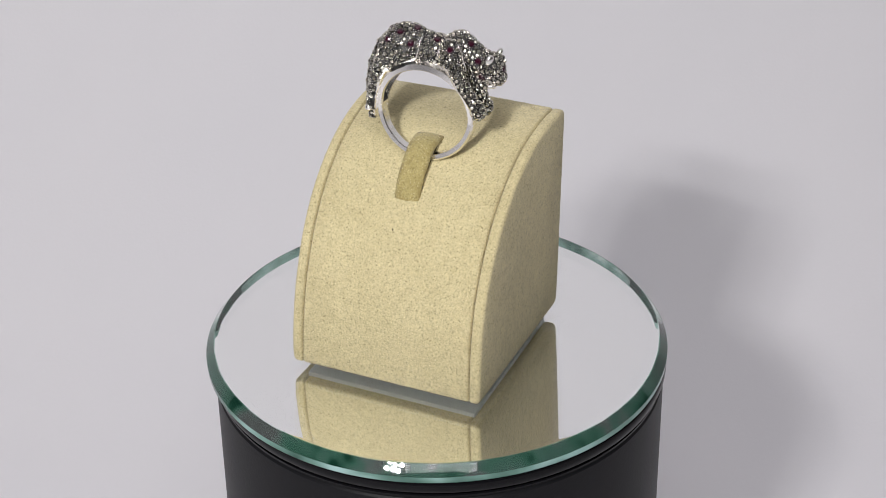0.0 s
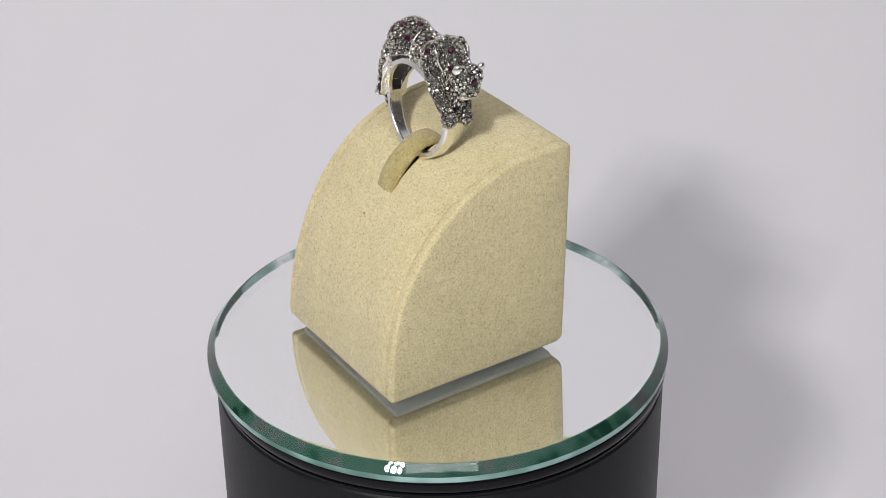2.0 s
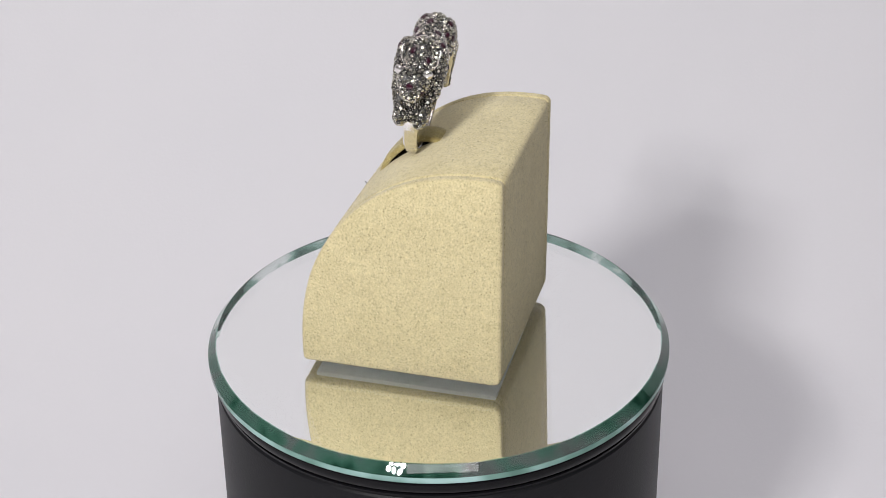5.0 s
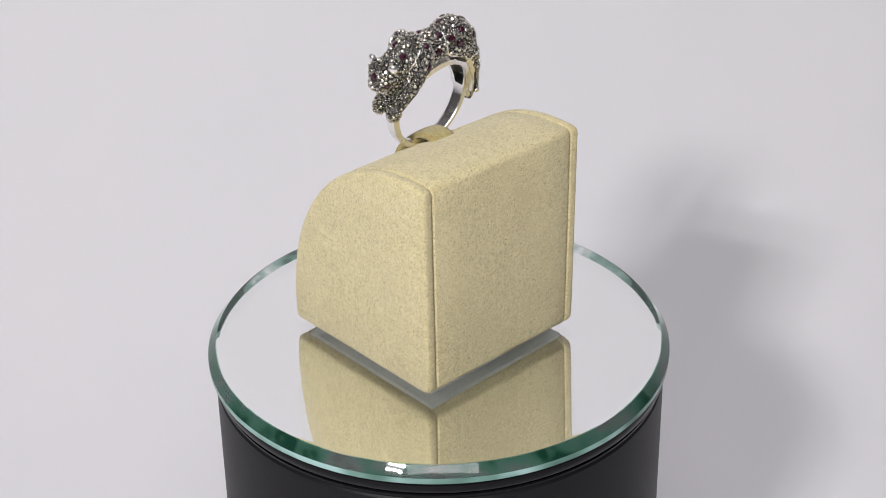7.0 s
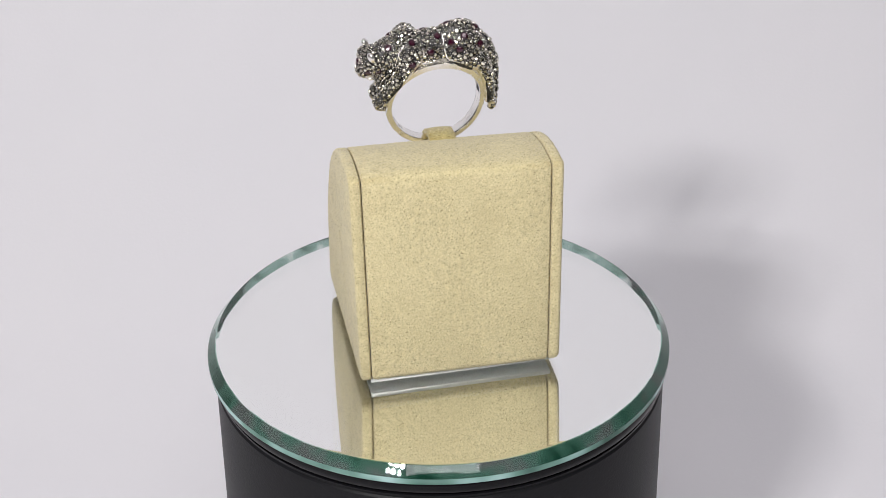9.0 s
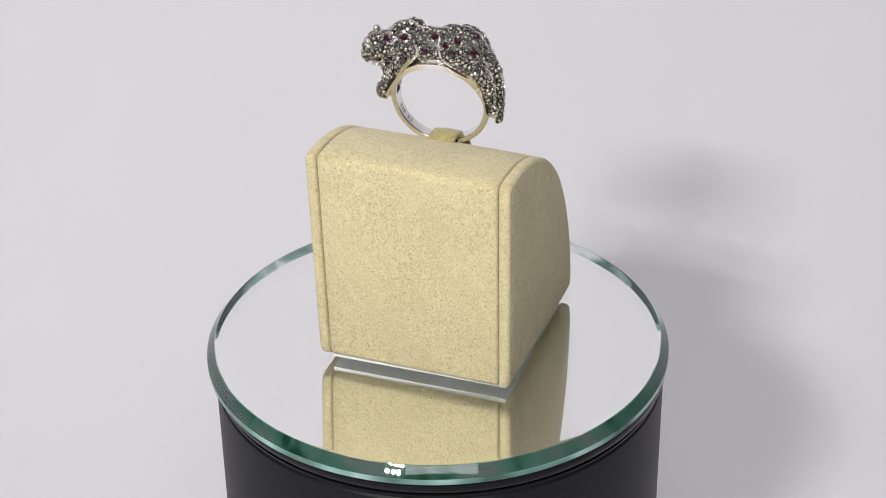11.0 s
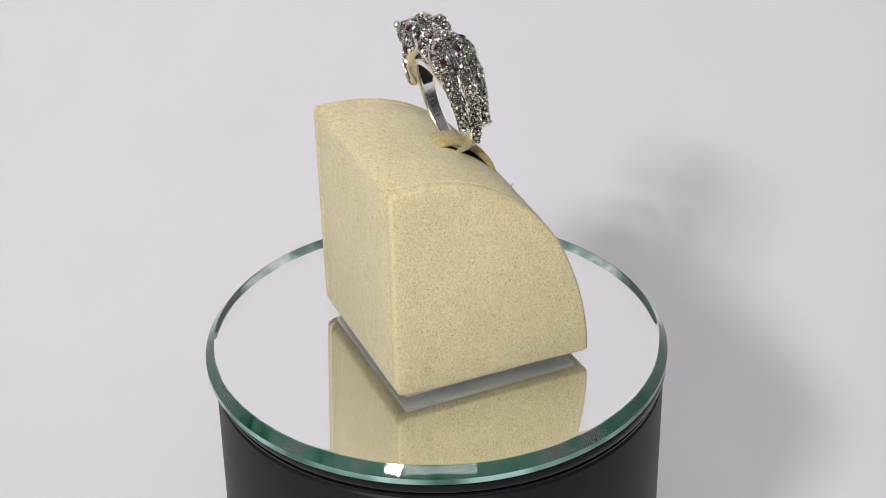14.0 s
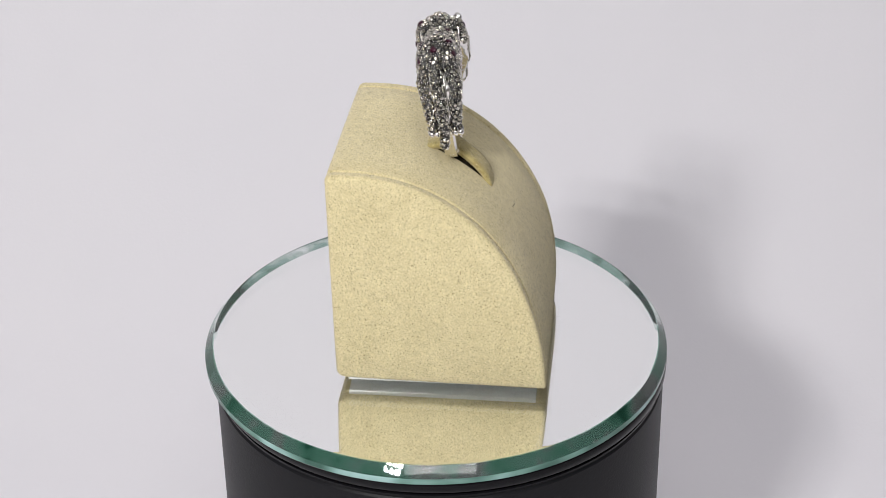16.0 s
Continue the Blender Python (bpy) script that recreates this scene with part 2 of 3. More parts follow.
def outline():
    """Side outline of the block as (y, z) in mm: elliptic front, upright back, small round corners."""
    pts = []
    n = 44
    for k in range(n + 1):
        a = math.pi * (0.008 + 0.522 * k / n)
        y = 17.0 - 38.5 * math.copysign(abs(math.cos(a)) ** 0.92, math.cos(a))
        z = 0.6 + 47.3 * abs(math.sin(a)) ** 0.92
        pts.append((y, max(z, PAD)))
    pts = [q for q in pts if q[0] < 20.2]
    yb, r, zt = 21.2, 1.3, 47.75
    for k in range(7):
        a = math.pi / 2 * (1 - k / 6)
        pts.append((yb - r + r * math.cos(a), zt - r + r * math.sin(a)))
    for k in range(1, 6):
        pts.append((yb - 0.35 * k / 6, zt - r - (zt - r - PAD - 2) * k / 6))
    for k in range(7):
        a = math.pi / 2 * k / 6
        pts.append((yb - 0.4 - 2 + 2 * math.cos(a), PAD + 2 - 2 * math.sin(a)))
    yf = -21.45
    for k in range(1, 12):
        pts.append((yb - 2.4 + (yf + 1 - yb + 2.4) * k / 12, PAD))
    for k in range(7):
        a = math.pi / 2 * k / 6
        pts.append((yf + 0.9 - 0.9 * math.sin(a), PAD + 0.9 - 0.9 * math.cos(a)))
    return [q for i, q in enumerate(pts) if i == 0 or math.dist(q, pts[i - 1]) > 0.15]


OUT = outline()


def loft(stations, cap0, cap1):
    """Sweeps the block's outline along x; stations are (x, inset) in mm. Caps close the ends."""
    n = len(OUT)
    nor = []
    for i in range(n):
        (ya, za), (yb, zb) = OUT[i - 1], OUT[(i + 1) % n]
        d = math.hypot(yb - ya, zb - za)
        nor.append((-(zb - za) / d, (yb - ya) / d))
    bm = bmesh.new()
    rings = []
    for x, inset in stations:
        ring, under = [], []
        for (y, z), (ny, nz) in zip(OUT, nor):
            y, z = y - ny * inset, z - nz * inset
            f = (21.2 - y) / 42
            lean = 0.017 * (1 - f) + f * (0.045 * min(1.0, z / 22) - 0.005)
            tuck = 1.4 * (1 - math.sqrt(1 - (max(0.0, 3.6 - z) / 3.6) ** 2)) * max(0.0, (abs(x) - SEAM) / (HALF - SEAM))
            under.append(math.copysign(tuck, x))
            tuck += 0.8 * (1 - f) * (1 - z / 47) * max(0.0, x) / HALF
            ring.append(bm.verts.new(((max(x, x * 1.035) - math.copysign(tuck, x) - 0.1 + 1.0 * (1 - f)) * MM, (y - x * lean) * MM, (PAD + (z - PAD) * (1 + 0.0005 * min(0.0, x))) * MM)))
        rings.append(ring)
    for a, b in zip(rings, rings[1:]):
        for k in range(n):
            bm.faces.new((a[k], a[(k + 1) % n], b[(k + 1) % n], b[k]))
    for ring, want, sign in ((rings[0], cap0, -1), (rings[-1], cap1, math.copysign(1, stations[-1][0]))):
        if not want:
            continue
        last = ring
        for s, lift in ((0.975, 0.05), (0.95, 0.10), (0.91, 0.17), (0.85, 0.24), (0.65, 0.38), (0.35, 0.45)):
            cur = [bm.verts.new((v.co.x + (sign * lift + u * min(1.0, (1 - s) / 0.14)) * MM, 0.004 + (v.co.y - 0.004) * s, 0.021 + (v.co.z - 0.021) * s)) for v, u in zip(ring, under)]
            for k in range(n):
                bm.faces.new((last[k], last[(k + 1) % n], cur[(k + 1) % n], cur[k]))
            last = cur
        hub = bm.verts.new((ring[0].co.x + sign * 0.47 * MM, 0.004, 0.021))
        for k in range(n):
            bm.faces.new((last[k], last[(k + 1) % n], hub))
    return bm


def roll_in(x_edge, sign, depth=0.95, width=0.5):
    """Stations that round the cloth down into a seam."""
    rows = []
    for k in range(5):
        a = math.pi / 2 * k / 4
        rows.append((x_edge - sign * width * (1 - math.sin(a)), depth * (1 - math.cos(a)) if k else 0.0))
    return rows


def strap_bm():
    """The suede tab: comes out of its slot, arches over the band of the ring and ends flat on the front."""
    bm = bmesh.new()
    ctrl = [Vector(q) for q in ((4.3, 42.9), (4.1, 44.2), (3.0, 45.4), (0.8, 45.7), (-2.0, 45.0), (-5.0, 42.7), (-7.4, 40.0), (-8.5, 37.5), (-8.7, 36.3))]
    mid = []
    for i in range(len(ctrl) - 1):
        p0, p1, p2, p3 = ctrl[max(0, i - 1)], ctrl[i], ctrl[i + 1], ctrl[min(len(ctrl) - 1, i + 2)]
        for k in range(4):
            t = k / 4
            mid.append(tuple(0.5 * (2 * p1 + (p2 - p0) * t + (2 * p0 - 5 * p1 + 4 * p2 - p3) * t * t + (3 * p1 - p0 - 3 * p2 + p3) * t ** 3)))
    rows = []
    for i, (y, z) in enumerate(mid):
        ya, za = mid[max(0, i - 1)]
        yb, zb = mid[min(len(mid) - 1, i + 1)]
        d = math.hypot(yb - ya, zb - za)
        ny, nz = (zb - za) / d, -(yb - ya) / d
        if nz < 0:
            ny, nz = -ny, -nz
        half, th = 2.6, 0.62
        sect = [(-half, -th), (-half - 0.15, 0), (-half, th * 0.8), (-half * 0.6, th), (0, th * 1.1), (half * 0.6, th), (half, th * 0.8), (half + 0.15, 0), (half, -th), (0, -th)]
        rows.append([bm.verts.new(((x + 0.4) * MM, (y + ny * o) * MM, (z + nz * o) * MM)) for x, o in sect])
    for a, b in zip(rows, rows[1:]):
        for k in range(len(a)):
            bm.faces.new((a[k], a[(k + 1) % len(a)], b[(k + 1) % len(b)], b[k]))
    bm.faces.new(rows[0])
    bm.faces.new(rows[-1][::-1])
    return bm


def display_block():
    e = new("ring_display_block")
    mid = roll_in(-SEAM, -1)[::-1] + [(x, 0.0) for x in (-12, -6, 0, 6, 12)] + roll_in(SEAM, 1)
    part("wrap_panel", loft(mid, False, False), BEIGE, e, "beige suede panel over front, top and back")
    r = 0.85
    edge = [(HALF - r + r * math.sin(math.pi / 2 * k / 6), r * (1 - math.cos(math.pi / 2 * k / 6))) for k in range(7)]
    for sign in (1, -1):
        st = [(SEAM + 0.13, 0.95)] + [(SEAM + 0.13 + 0.45 * (1 - math.cos(math.pi / 2 * k / 4)), 0.95 * (1 - math.sin(math.pi / 2 * k / 4))) for k in range(1, 5)] + edge
        st = [(sign * x, i) for x, i in st]
        sharpen(part("side_panel", loft(st, False, True), BEIGE, e, "beige suede end panel with a stitched seam"), 30)
    part("strap", strap_bm(), STRAP, e, "folded suede tab holding the ring")
    # Near-black strip laid on the cloth: the tab's deep shade as colour.
    top = sorted((y, z) for y, z in OUT if z > 20 and y < 19)
    bm = bmesh.new()
    rows = []
    for k in range(17):
        y = -8.3 + 11.0 * k / 16
        z = float(np.interp(y, [q[0] for q in top], [q[1] for q in top]))
        w = 2.3 * min(1.0, 0.75 + 0.25 * min(k, 16 - k) / 2)
        rows.append([bm.verts.new(((0.4 + x) * MM, y * MM, (z + h) * MM)) for x, h in ((-w, -0.2), (-w, 0.10), (w, 0.10), (w, -0.2))])
    for p, q in zip(rows, rows[1:]):
        for k in range(3):
            bm.faces.new((p[k], p[k + 1], q[k + 1], q[k]))
    part("slot", bm, SLOT_SHADE, e, "dark strip for the shade in the slot under the tab", smooth=False)
    # the short nap of the suede, standing off the cloth
    rng = random.Random(11)
    verts, faces = [], []
    for child in [c for c in e.children if c.name.split(".")[0] in ("wrap_panel", "side_panel", "strap")]:
        me = child.data
        polys = list(me.polygons)
        area = np.cumsum([q.area for q in polys])
        for _ in range(int(area[-1] / (MM * MM) * 4.5)):
            q = polys[int(np.searchsorted(area, rng.random() * area[-1]))]
            co = [me.vertices[i].co for i in q.vertices]
            u, v = rng.random(), rng.random()
            if len(co) == 4:
                p = (co[0] * (1 - u) + co[1] * u) * (1 - v) + (co[3] * (1 - u) + co[2] * u) * v
            else:
                u, v = (u, v) if u + v < 1 else (1 - u, 1 - v)
                p = co[0] + (co[1] - co[0]) * u + (co[2] - co[0]) * v
            n = q.normal
            t = Vector((rng.gauss(0, 1), rng.gauss(0, 1), rng.gauss(0, 1)))
            t = (t - n * t.dot(n)).normalized()
            tip = p + (n * rng.uniform(0.04, 0.22) + t * rng.uniform(0.1, 0.35)) * MM
            w = n.cross(t) * rng.uniform(0.025, 0.06) * MM
            base = len(verts)
            verts += [p - w, p + w, tip]
            faces.append((base, base + 1, base + 2))
    add_mesh("nap", verts, faces, [NAP], e, "short suede nap", kind="stuff")
    part("card_foot", box_bm(-18.4 * MM, -19.3 * MM, 0.03 * MM, 19.2 * MM, 18.9 * MM, (PAD + 0.02) * MM), CARD, e, "white card under the block", smooth=False)
    lint = [((-0.85, -13.35, 32.1), (0.3, -0.2, 0.5), 0.09, 0.5), ((21.35, -14.4, 28.45), (0.02, 0.5, 0.1), 0.13, 0.32),
            ((-16.2, -6.2, 38.9), (0.4, -0.5, 0.5), 0.04, 0.7), ((9.0, -9.2, 36.4), (0.6, -0.2, 0.4), 0.035, 0.6)]
    for (x, y, z), d, r, ln in lint:
        a, d = Vector((x, y, z)), Vector(d).normalized()
        bend = d.orthogonal().normalized()
        pts = [(a + d * ln * (k / 5 - 0.5) * 2 + bend * 0.12 * math.sin(k * 1.1)) * MM for k in range(6)]
        part("lint", tube_bm(bmesh.new(), pts, r * MM, 5), LINT, e, "dark lint fibre")
    return tagged(e, "beige suede ring display block with curved front on a mirror", "display block")


BLOCK = display_block()
# ---- the panther ring ----
# Ring space in mm: x along the animal towards its head, y across it, z up; the finger hole is centred on the origin.
def ellipsoid(p, c, r):
    q = (p - np.array(c)) / np.array(r)
    k0 = np.sqrt((q * q).sum(-1)) + 1e-9
    k1 = np.sqrt(((q / np.array(r)) ** 2).sum(-1)) + 1e-9
    return k0 * (k0 - 1.0) / k1


def capsule(p, a, b, ra, rb):
    a, b = np.array(a, float), np.array(b, float)
    d = b - a
    h = np.clip(((p - a) @ d) / (d @ d), 0, 1)
    return np.sqrt(((p - a - h[..., None] * d) ** 2).sum(-1)) - (ra + (rb - ra) * h)


def blend(a, b, k):
    h = np.clip(0.5 + 0.5 * (b - a) / k, 0, 1)
    return b + (a - b) * h - k * h * (1 - h)


def chain(p, pts, k=0.3):
    """A limb through (x, y, z, radius) points."""
    d = None
    for a, b in zip(pts, pts[1:]):
        c = capsule(p, a[:3], b[:3], a[3], b[3])
        d = c if d is None else blend(d, c, k)
    return d


TAIL = ((-7.6, 0.3, 14.6, 1.1), (-9.9, 0.45, 12.0, 1.15), (-11.5, 0.2, 8.0, 1.1), (-12.0, -0.05, 4.0, 1.0), (-12.0, 0.1, 0.5, 0.95), (-11.8, 0.5, -2.8, 0.85))


def limbs(p):
    """Distances to the animal's forms one by one: trunk, hind legs, forelegs, head, tail."""
    p = p * np.array([1.0, 1.05, 1.0])
    m = p.copy()
    m[..., 1] = np.abs(m[..., 1])
    trunk = ellipsoid(p, (-4.2, 0, 12.5), (5.4, 3.3, 4.5))
    trunk = blend(trunk, ellipsoid(p, (1.5, 0, 12.2), (4.6, 3.8, 3.4)), 1.4)
    trunk = blend(trunk, ellipsoid(p, (6.4, 0, 12.8), (3.4, 3.1, 4.1)), 1.2)
    trunk = blend(trunk, chain(p, ((8.0, 0, 12.6, 2.9), (11.8, 0, 10.8, 2.6))), 0.8)
    trunk = blend(trunk, ellipsoid(p, (10.0, 0, 8.6), (2.1, 2.2, 3.2)), 0.5)
    trunk = blend(trunk, chain(p, ((11.0, 0, 7.6, 1.3), (10.4, 0, 1.6, 0.9))), 0.4)
    hind = ellipsoid(m, (-5.4, 2.2, 11.3), (4.4, 2.2, 4.7))
    hind = blend(hind, chain(m, ((-8.4, 2.6, 9.2, 1.9), (-9.9, 2.45, 5.6, 1.45), (-10.5, 2.3, 1.0, 1.2))), 0.8)
    hind = blend(hind, ellipsoid(m, (-10.6, 2.3, 0.2), (1.3, 1.2, 1.15)), 0.3)
    fore = ellipsoid(m, (5.7, 3.3, 12.7), (2.5, 1.8, 3.2))
    fore = blend(fore, chain(m, ((6.1, 3.7, 11.0, 1.7), (8.4, 3.4, 6.7, 1.45), (10.6, 2.25, 3.0, 1.3))), 0.7)
    fore = blend(fore, ellipsoid(m, (11.2, 2.0, 1.9), (1.65, 1.5, 1.75)), 0.4)
    head = ellipsoid(p, (12.7, 0, 10.5), (2.8, 3.2, 2.7))
    head = blend(head, ellipsoid(m, (13.0, 1.7, 11.5), (2.0, 1.3, 1.5)), 0.6)
    head = blend(head, ellipsoid(p, (14.4, 0, 8.8), (1.5, 2.0, 1.5)), 0.7)
    return [trunk, hind, fore, head, chain(p, TAIL)]


def panther(p):
    """Signed distance to the prowling panther, in mm."""
    d = None
    for q in limbs(p):
        d = q if d is None else blend(d, q, 0.16)
    return d


def crease(p):
    """How far a point of the skin lies from the grooves between the forms."""
    d = np.stack(limbs(p), -1)
    near = np.argsort(d, -1)
    d = np.sort(d, -1)
    leg = (near[..., 0] == 2) | (near[..., 1] == 2)
    return (d[..., 1] - d[..., 0]) * np.where(leg, 1.0, 3.0)


def silver_core(p):
    """The plain silver under and between the forms: jaw, throat, and the channels beside the tail."""
    d = ellipsoid(p, (12.9, 0, 6.9), (1.25, 1.3, 0.6))
    q = p * np.array([1.0, 0.42, 1.0])
    return np.minimum(d, chain(q, ((-8.0, 0, 12.0, 1.1), (-9.9, 0, 8.0, 1.1), (-10.4, 0, 3.0, 0.95), (-10.2, 0, -0.5, 0.7))) * 0.8)


def hole(p):
    """Distance to the finger hole, a cylinder along y with a clear rim."""
    return np.sqrt(p[..., 0] ** 2 + p[..., 2] ** 2) - 9.9


def skin_field(p):
    return np.maximum(panther(p), -hole(p))


def core_field(p):
    return np.maximum(silver_core(p), -hole(p))


def surface_net(field, lo, hi, step):
    """Mesh of a field's zero surface: one vertex in each cell that it crosses."""
    n = [int((b - a) / step) + 1 for a, b in zip(lo, hi)]
    g = np.stack(np.meshgrid(*[lo[i] + step * np.arange(n[i]) for i in range(3)], indexing="ij"), -1)
    v = field(g)
    s = v < 0
    acc = np.zeros([k - 1 for k in n] + [3])
    cnt = np.zeros([k - 1 for k in n])
    ax = np.eye(3, dtype=int)
    full = [slice(None)] * 3

    def corner(arr, o):
        return arr[tuple(slice(o[i], arr.shape[i] - 1 + o[i]) for i in range(3))]

    for axis in range(3):
        b, c = [i for i in range(3) if i != axis]
        for ob in (0, 1):
            for oc in (0, 1):
                o0 = ob * ax[b] + oc * ax[c]
                o1 = o0 + ax[axis]
                va, vb = corner(v, o0), corner(v, o1)
                cross = (va < 0) != (vb < 0)
                t = np.where(cross, va / np.where(cross, va - vb, 1), 0)
                pt = corner(g, o0) + t[..., None] * ax[axis] * step
                acc += np.where(cross[..., None], pt, 0)
                cnt += cross
    act = cnt > 0
    idx = -np.ones(act.shape, int)
    idx[act] = np.arange(act.sum())
    verts = acc[act] / cnt[act][:, None]
    quads = []
    for axis in range(3):
        b, c = (axis + 1) % 3, (axis + 2) % 3
        a0 = [slice(1, -1)] * 3
        a0[axis] = slice(0, -1)
        a1 = list(a0)
        a1[axis] = slice(1, None)
        s0, s1 = s[tuple(a0)], s[tuple(a1)]
        where = np.argwhere(s0 != s1)
        flip = s0[tuple(where.T)]
        base = where + np.array([0 if i == axis else 1 for i in range(3)])
        q = [idx[tuple((base - db * ax[b] - dc * ax[c]).T)] for db, dc in ((0, 0), (1, 0), (1, 1), (0, 1))]
        q = np.stack(q, 1)
        q[~flip] = q[~flip][:, ::-1]
        quads.append(q)
    return verts, np.concatenate(quads)


def gradient(field, p, h=0.02):
    e = np.eye(3) * h
    g = np.stack([field(p + e[i]) - field(p - e[i]) for i in range(3)], -1)
    return g / (np.linalg.norm(g, axis=-1, keepdims=True) + 1e-12)


def project(field, p, steps=5):
    p = np.array(p, float)
    for _ in range(steps):
        p = p - gradient(field, p) * field(p)[..., None]
    return p


def band_bm():
    """The shank: narrow and flat below, widening to a hollow arch under the animal."""
    bm = bmesh.new()
    rings = []
    n = 120
    for k in range(n):
        phi = 2 * math.pi * k / n
        up = 0.5 - 0.5 * math.cos(phi)
        half = 1.2 + 0.6 * up + 2.1 * max(0.0, up - 0.45) / 0.55
        out = 10.2 + 0.35 * max(0.0, up - 0.4) / 0.6
        deep = 0.9 * min(1.0, max(0.0, (up - 0.55) / 0.06))
        w = half - 0.8 if deep > 0 else half * 0.6
        sect = [(-half, 9.12), (-half, out - 0.35), (-half * 0.72, out), (half * 0.72, out), (half, out - 0.35), (half, 9.12),
                (half - 0.15, 9.0), (w, 9.0), (w * 0.96, 9.0 + deep), (-w * 0.96, 9.0 + deep), (-w, 9.0), (-half + 0.15, 9.0)]
        rings.append([bm.verts.new((-math.sin(phi) * r * MM, y * MM, -math.cos(phi) * r * MM)) for y, r in sect])
    for a, b in zip(rings, rings[1:] + rings[:1]):
        for j in range(12):
            f = bm.faces.new((a[j], a[(j + 1) % 12], b[(j + 1) % 12], b[j]))
            z = (a[j].co.z + b[j].co.z) / 2
            f.material_index = 1 if j == 8 and z > 0.0004 else 0
    return bm


def frames_at(points, normals, tilt, rng):
    """Local axes on the skin, each tipped a little by chance."""
    out = []
    for p, n in zip(points, normals):
        n = Vector(n) + Vector((rng.uniform(-tilt, tilt), rng.uniform(-tilt, tilt), rng.uniform(-tilt, tilt)))
        n.normalize()
        s = n.orthogonal().normalized()
        out.append((Vector(p), s, n.cross(s), n, rng.uniform(0, 2 * math.pi)))
    return out


def rose_cut(radius, height, sides=6):
    """Points and faces of a low faceted stone."""
    pts, faces = [], []
    for r, h, turn in ((1.0, -0.12, 0), (0.95, 0.10, 0), (0.60, 0.28, 0.5)):
        for k in range(sides):
            a = 2 * math.pi * (k + turn) / sides
            pts.append((r * radius * math.cos(a), r * radius * math.sin(a), h * height / 0.3))
    pts.append((0, 0, height * 1.02))
    for k in range(sides):
        n = (k + 1) % sides
        faces.append((k, n, sides + n, sides + k))
        faces.append((sides + k, sides + n, 2 * sides + k))
        faces.append((sides + n, 2 * sides + n, 2 * sides + k))
        faces.append((2 * sides + k, 2 * sides + n, 3 * sides))
    return pts, faces


def scatter(frames, pts, faces, scale=None):
    verts, out = [], []
    for i, (p, s, u, n, a) in enumerate(frames):
        base = len(verts)
        c, sn = math.cos(a), math.sin(a)
        z = scale[i] if scale else 1.0
        for x, y, h in pts:
            verts.append((p + z * ((x * c - y * sn) * s + (x * sn + y * c) * u + h * n)) * MM)
        out += [tuple(base + j for j in f) for f in faces]
    return verts, out


def pack(cands, gap, keep_off):
    """Points of cands set close together, gap apart and clear of the (points, gap) sets in keep_off."""
    free = np.full(len(cands), 9.0)
    for pts, g in keep_off:
        for q in pts:
            free = np.minimum(free, np.sqrt(((cands - q) ** 2).sum(1)) - (g - gap))
    out = []
    while True:
        open_ = np.where(free >= gap, free, 99.0)
        i = int(open_.argmin())
        if open_[i] > 98:
            return np.array(out)
        out.append(cands[i])
        free = np.minimum(free, np.sqrt(((cands - cands[i]) ** 2).sum(1)))


RUBIES = ((-5.1, -2.9, 16.3), (-2.1, -0.9, 16.9), (-7.5, -3.7, 14.3), (-2.3, -3.8, 14.1), (2.3, -2.0, 15.5), (9.1, -1.4, 15.1),
          (6.1, -5.3, 14.4), (11.1, -2.7, 12.2), (11.6, -3.0, 8.4), (0.1, 1.9, 15.7), (-2.0, 3.5, 14.6), (-4.9, 3.4, 15.8),
          (-3.8, 4.4, 13.1), (-8.3, 3.6, 13.6), (1.8, 3.9, 13.0), (5.6, 4.0, 16.1), (9.9, 2.0, 14.0), (5.6, 5.7, 11.4),
          (11.5, 3.2, 8.6), (14.1, 2.8, 8.7), (15.2, -0.1, 10.6), (-8.5, 0.4, 16.4))


def skin_line(points, side):
    """A line over the flank through (x, z) points, laid on the skin; smooth between them."""
    out = []
    for (xa, za), (xb, zb) in zip(points, points[1:]):
        for k in range(8):
            t = k / 8
            x, z = xa + (xb - xa) * t, za + (zb - za) * t
            y = np.linspace(8, 0, 161) * side
            p = np.stack([np.full(161, x), y, np.full(161, z)], -1)
            inside = np.argmax(panther(p) < 0.02)
            if panther(p)[inside] < 0.02:
                out.append(Vector(p[inside]) * MM)
    for _ in range(1):
        out = [sum((out[max(0, min(len(out) - 1, i + j))] for j in (-2, -1, 0, 1, 2)), Vector()) / 5 for i in range(len(out))]
    return out


MARK = -17.0  # where the stamp begins on the inside of the band, degrees


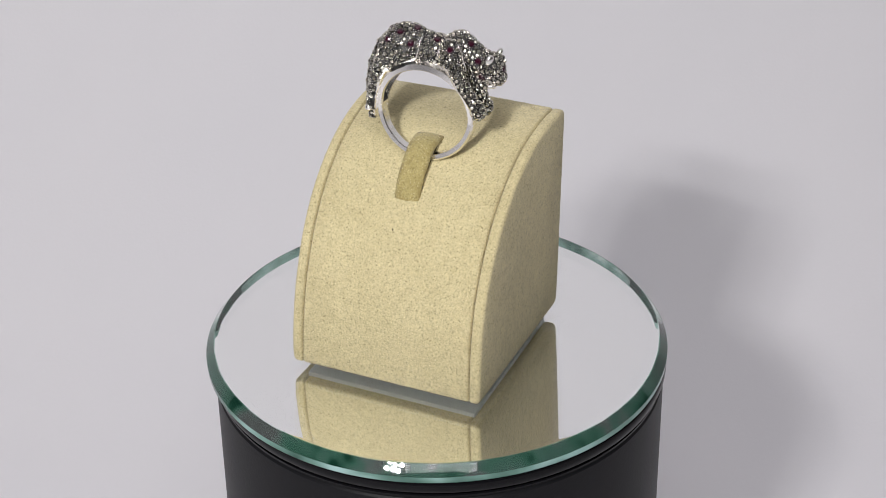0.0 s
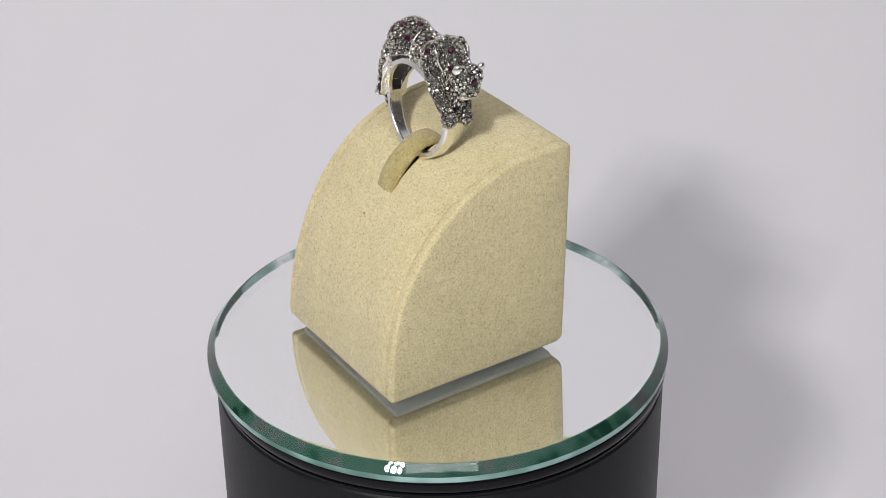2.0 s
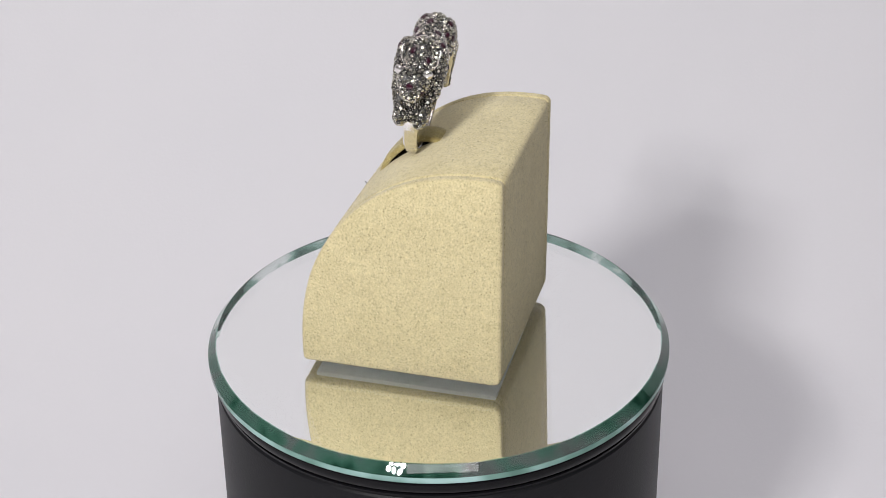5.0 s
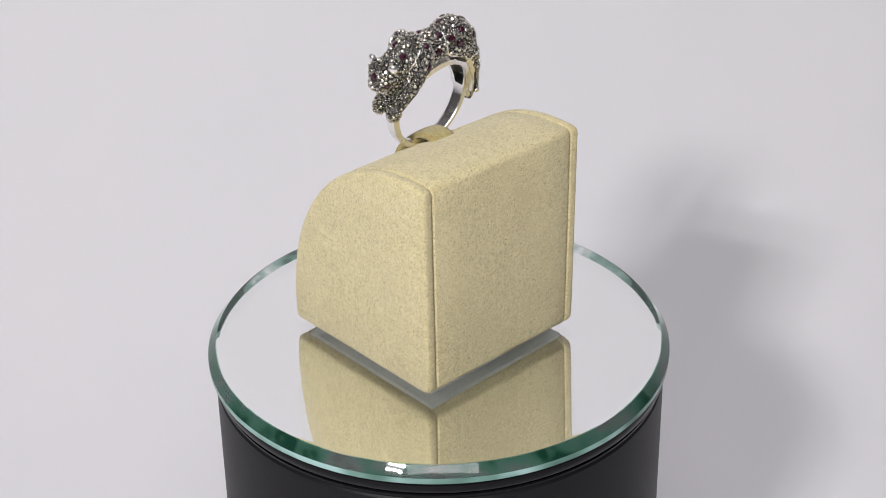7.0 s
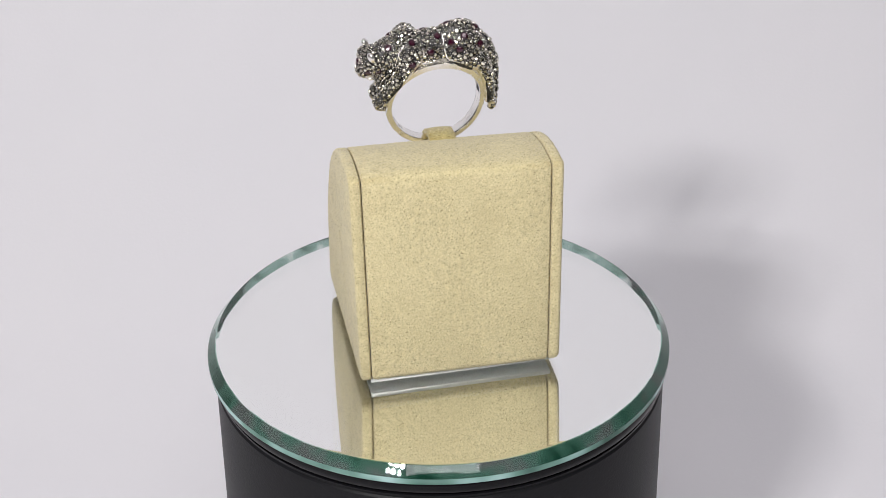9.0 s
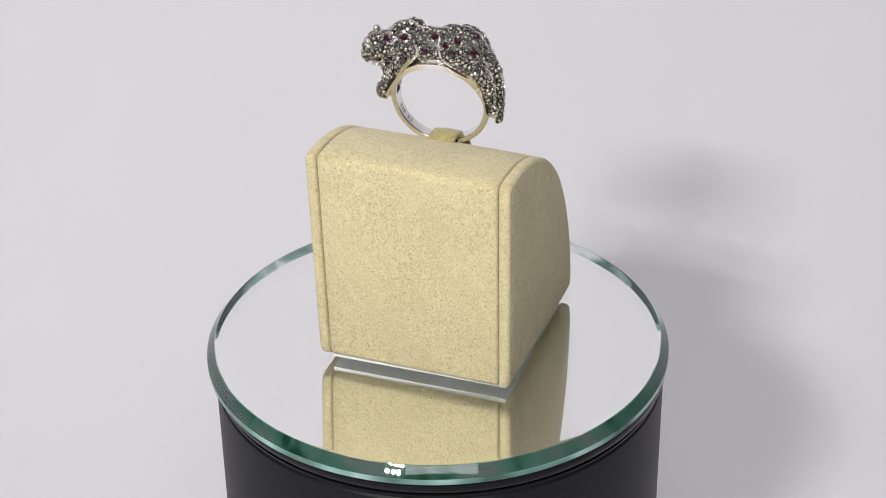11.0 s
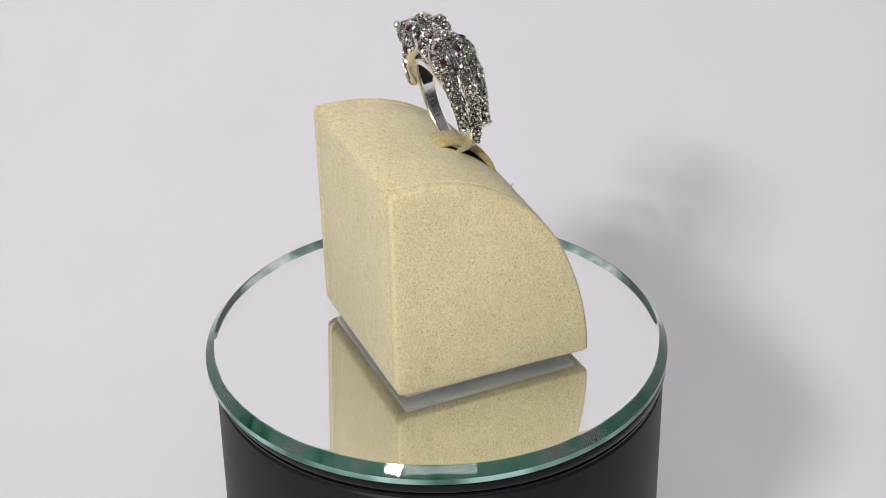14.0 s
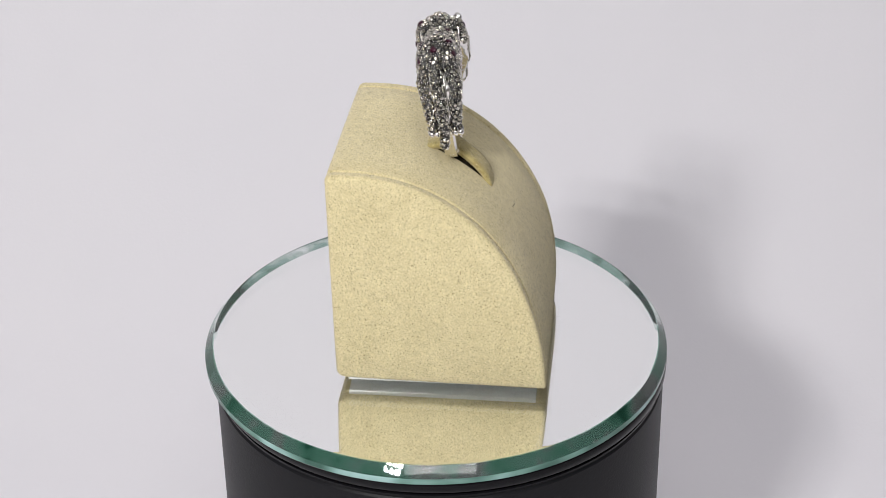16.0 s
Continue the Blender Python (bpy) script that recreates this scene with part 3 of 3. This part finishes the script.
def panther_ring():
    e = new("panther_ring")
    rng = random.Random(7)
    sharpen(part("band", band_bm(), [SILVER, CAVITY], e, "polished silver band, black inside the arch"), 40)
    lo, hi = (-15.0, -7.0, -5.0), (18.0, 7.0, 19.5)
    verts, quads = surface_net(skin_field, lo, hi, 0.2)
    body = add_mesh("panther_body", verts * MM, quads, [OXIDE, SILVER], e, "oxidised silver prowling panther", True)
    mid = verts[quads].mean(1)
    out = mid * np.array([1, 0, 1])
    out /= np.linalg.norm(out, axis=1, keepdims=True)
    under = (gradient(skin_field, mid) * out).sum(1) < -0.4
    body.data.polygons.foreach_set("material_index", under.astype(np.int32))
    core, quads = surface_net(core_field, lo, hi, 0.25)
    add_mesh("silver_core", core * MM, quads, [SILVER], e, "plain silver jaw and channels beside the tail", True)
    # stones set close together all over the animal, clear of the grooves
    cand = verts[np.random.RandomState(3).permutation(len(verts))]
    nrm = gradient(panther, cand)
    rad = cand * np.array([1, 0, 1])
    rad /= np.linalg.norm(rad, axis=1, keepdims=True)
    ok = (np.abs(panther(cand)) < 0.06) & (hole(cand) > 0.75) & (silver_core(cand) > 0.1) & ((nrm * rad).sum(1) > -0.45)
    for ear in (-1, 1):
        ok &= np.linalg.norm(cand - np.array([13.4, 2.7 * ear, 12.6]), axis=1) > 1.2
    cand = project(panther, cand[ok])
    gap = crease(cand)
    ruby = project(panther, np.array(RUBIES))
    lines = []
    for side in (-1, 1):
        for line in (((-0.9, 16.4), (-1.0, 13.0), (-1.6, 10.9), (-4.6, 9.9)),
                     ((7.0, 15.4), (8.1, 13.6), (8.2, 11.4), (8.6, 9.6)),
                     ((4.0, 15.0), (3.2, 13.0), (3.5, 11.2))):
            pl = skin_line(line, side)
            if len(pl) > 4:
                lines.append(pl)
    clear = np.array([q / MM for pl in lines for q in pl])
    rail = []
    for k in (-1, 1):
        pts = [(x - 0.15, y + k * (r + 0.30), z) for x, y, z, r in TAIL]
        rail.append(project(silver_core, np.array(pts[1:])))
    stones = pack(cand[gap > 0.15], 0.89, [(ruby, 1.06), (clear, 0.50)])
    beads = pack(cand[gap > 0.06], 0.42, [(ruby, 0.74), (stones, 0.50), (clear, 0.30)])
    pts, faces = rose_cut(0.46, 0.25)
    size = [rng.uniform(0.92, 1.05) for _ in stones]
    add_mesh("marcasite_pave", *scatter(frames_at(stones, gradient(panther, stones), 0.13, rng), pts, faces, size), [STONE], e,
             "small grey faceted marcasites", kind="stuff")
    ico = bmesh.new()
    bmesh.ops.create_icosphere(ico, subdivisions=2, radius=0.125)
    bp = [tuple(v.co + Vector((0, 0, 0.06))) for v in ico.verts]
    bf = [tuple(v.index for v in f.verts) for f in ico.faces]
    ico.free()
    bsize = [rng.uniform(0.75, 1.15) for _ in beads]
    add_mesh("bead_setting", *scatter(frames_at(beads, gradient(panther, beads), 0.05, rng), bp, bf, bsize), [SILVER], e,
             "bright silver setting beads", True, kind="stuff")
    pts, faces = rose_cut(0.70, 0.28, 8)
    shared = None
    for p, s, u, n, a in frames_at(ruby, gradient(panther, ruby), 0.05, rng):
        if shared is None:
            shared = bpy.data.meshes.new("ruby")
            shared.from_pydata([tuple(Vector(q) * MM) for q in pts], [], faces)
            shared.materials.append(RUBY)
        ob = tagged(new("ruby", shared), "dark red ruby")
        ob.parent = e
        ob.matrix_basis = Matrix.Translation(p * MM) @ Matrix((s, u, n)).transposed().to_4x4()
    # ears
    for side in (-1, 1):
        bm = bmesh.new()
        bmesh.ops.create_uvsphere(bm, u_segments=20, v_segments=12, radius=1.0)
        for v in bm.verts:
            x, y, z = v.co
            v.co = Vector(((0.7 * x), 1.0 * y, 1.15 * z)) * MM
        ear = part("ear", bm, SILVER, e, "polished silver ear")
        ear.matrix_basis = pose(13.4 * MM, 2.75 * side * MM, 12.7 * MM, 0, 20, 22 * side)
    # silver lines that part the legs and the tail from the body
    for pl in lines:
        part("silver_line", tube_bm(bmesh.new(), pl, [(0.1 + 0.13 * min(1, min(i, len(pl) - 1 - i) / 5)) * MM for i in range(len(pl))], 6), SILVER, e)
    for pl in rail:
        part("tail_rail", tube_bm(bmesh.new(), [Vector(q) * MM for q in pl], 0.22 * MM, 8), SILVER, e)
    for side in (-1, 1):
        for dy in (-0.55, 0.45):
            bm = bmesh.new()
            bmesh.ops.create_uvsphere(bm, u_segments=14, v_segments=10, radius=0.72 * MM)
            toe = part("toe", bm, SILVER, e, "polished silver toe")
            toe.matrix_basis = pose(-11.35 * MM, (2.3 * side + dy) * MM, -0.45 * MM)
    mouth = project(panther, np.array([(14.2, -2.0, 7.4), (15.0, -1.5, 7.0), (15.6, -0.8, 6.8), (15.7, 0, 6.75), (15.6, 0.8, 6.8), (15.0, 1.5, 7.0), (14.2, 2.0, 7.4)]))
    part("mouth_line", tube_bm(bmesh.new(), [Vector(q) * MM for q in mouth], 0.15 * MM, 8), SILVER, e)
    # fineness mark stamped inside the band
    bm = bmesh.new()
    for k, letter in enumerate("925 S2"):
        if letter == " ":
            continue
        text = bpy.data.curves.new("letter", "FONT")
        text.body, text.size, text.extrude, text.align_x, text.align_y = letter, 1.25 * MM, 0.015 * MM, "CENTER", "CENTER"
        tmp_ob = bpy.data.objects.new("letter", text)
        tmp = bpy.data.meshes.new_from_object(tmp_ob)
        a = radians(MARK - 4.9 * k)
        n = Vector((-math.cos(a), 0, -math.sin(a)))
        d = Vector((math.sin(a), 0, -math.cos(a)))
        turn = Matrix((d, n.cross(d), n)).transposed().to_4x4()
        tmp.transform(Matrix.Translation(-n * 8.99 * MM) @ turn)
        bm.from_mesh(tmp)
        bpy.data.meshes.remove(tmp)
        bpy.data.objects.remove(tmp_ob)
        bpy.data.curves.remove(text)
    part("stamped_mark", bm, CAVITY, e, "dark stamped fineness mark", smooth=False)
    return tagged(e, "silver panther ring with marcasites and rubies under a suede tab", "ring")


RING = panther_ring()

# ---- what turns ----
def motions():
    home = pose(-0.00257, -0.0014, 0.0, 0, 0, -27.2)
    times = [0.5 * k for k in range(33)]
    walk(BLOCK, [(t, pose(0, 0, 0, 0, 0, spin(t)) @ home) for t in times])
    walk(DISC, [(t, pose(-0.00045, 0.00025, 0, 0, 0, spin(t)) @ pose(-0.00007, 0.00032, 0)) for t in times])
    walk(RING, [(t, pose(0, 0, 0, 0, 0, spin(t)) @ home @ pose(0.00125, -0.00035, 0.053) @ pose(0, 0, 0, 0, 0, 2.5) @ pose(0, 0, 0, -7.5)) for t in times])


motions()
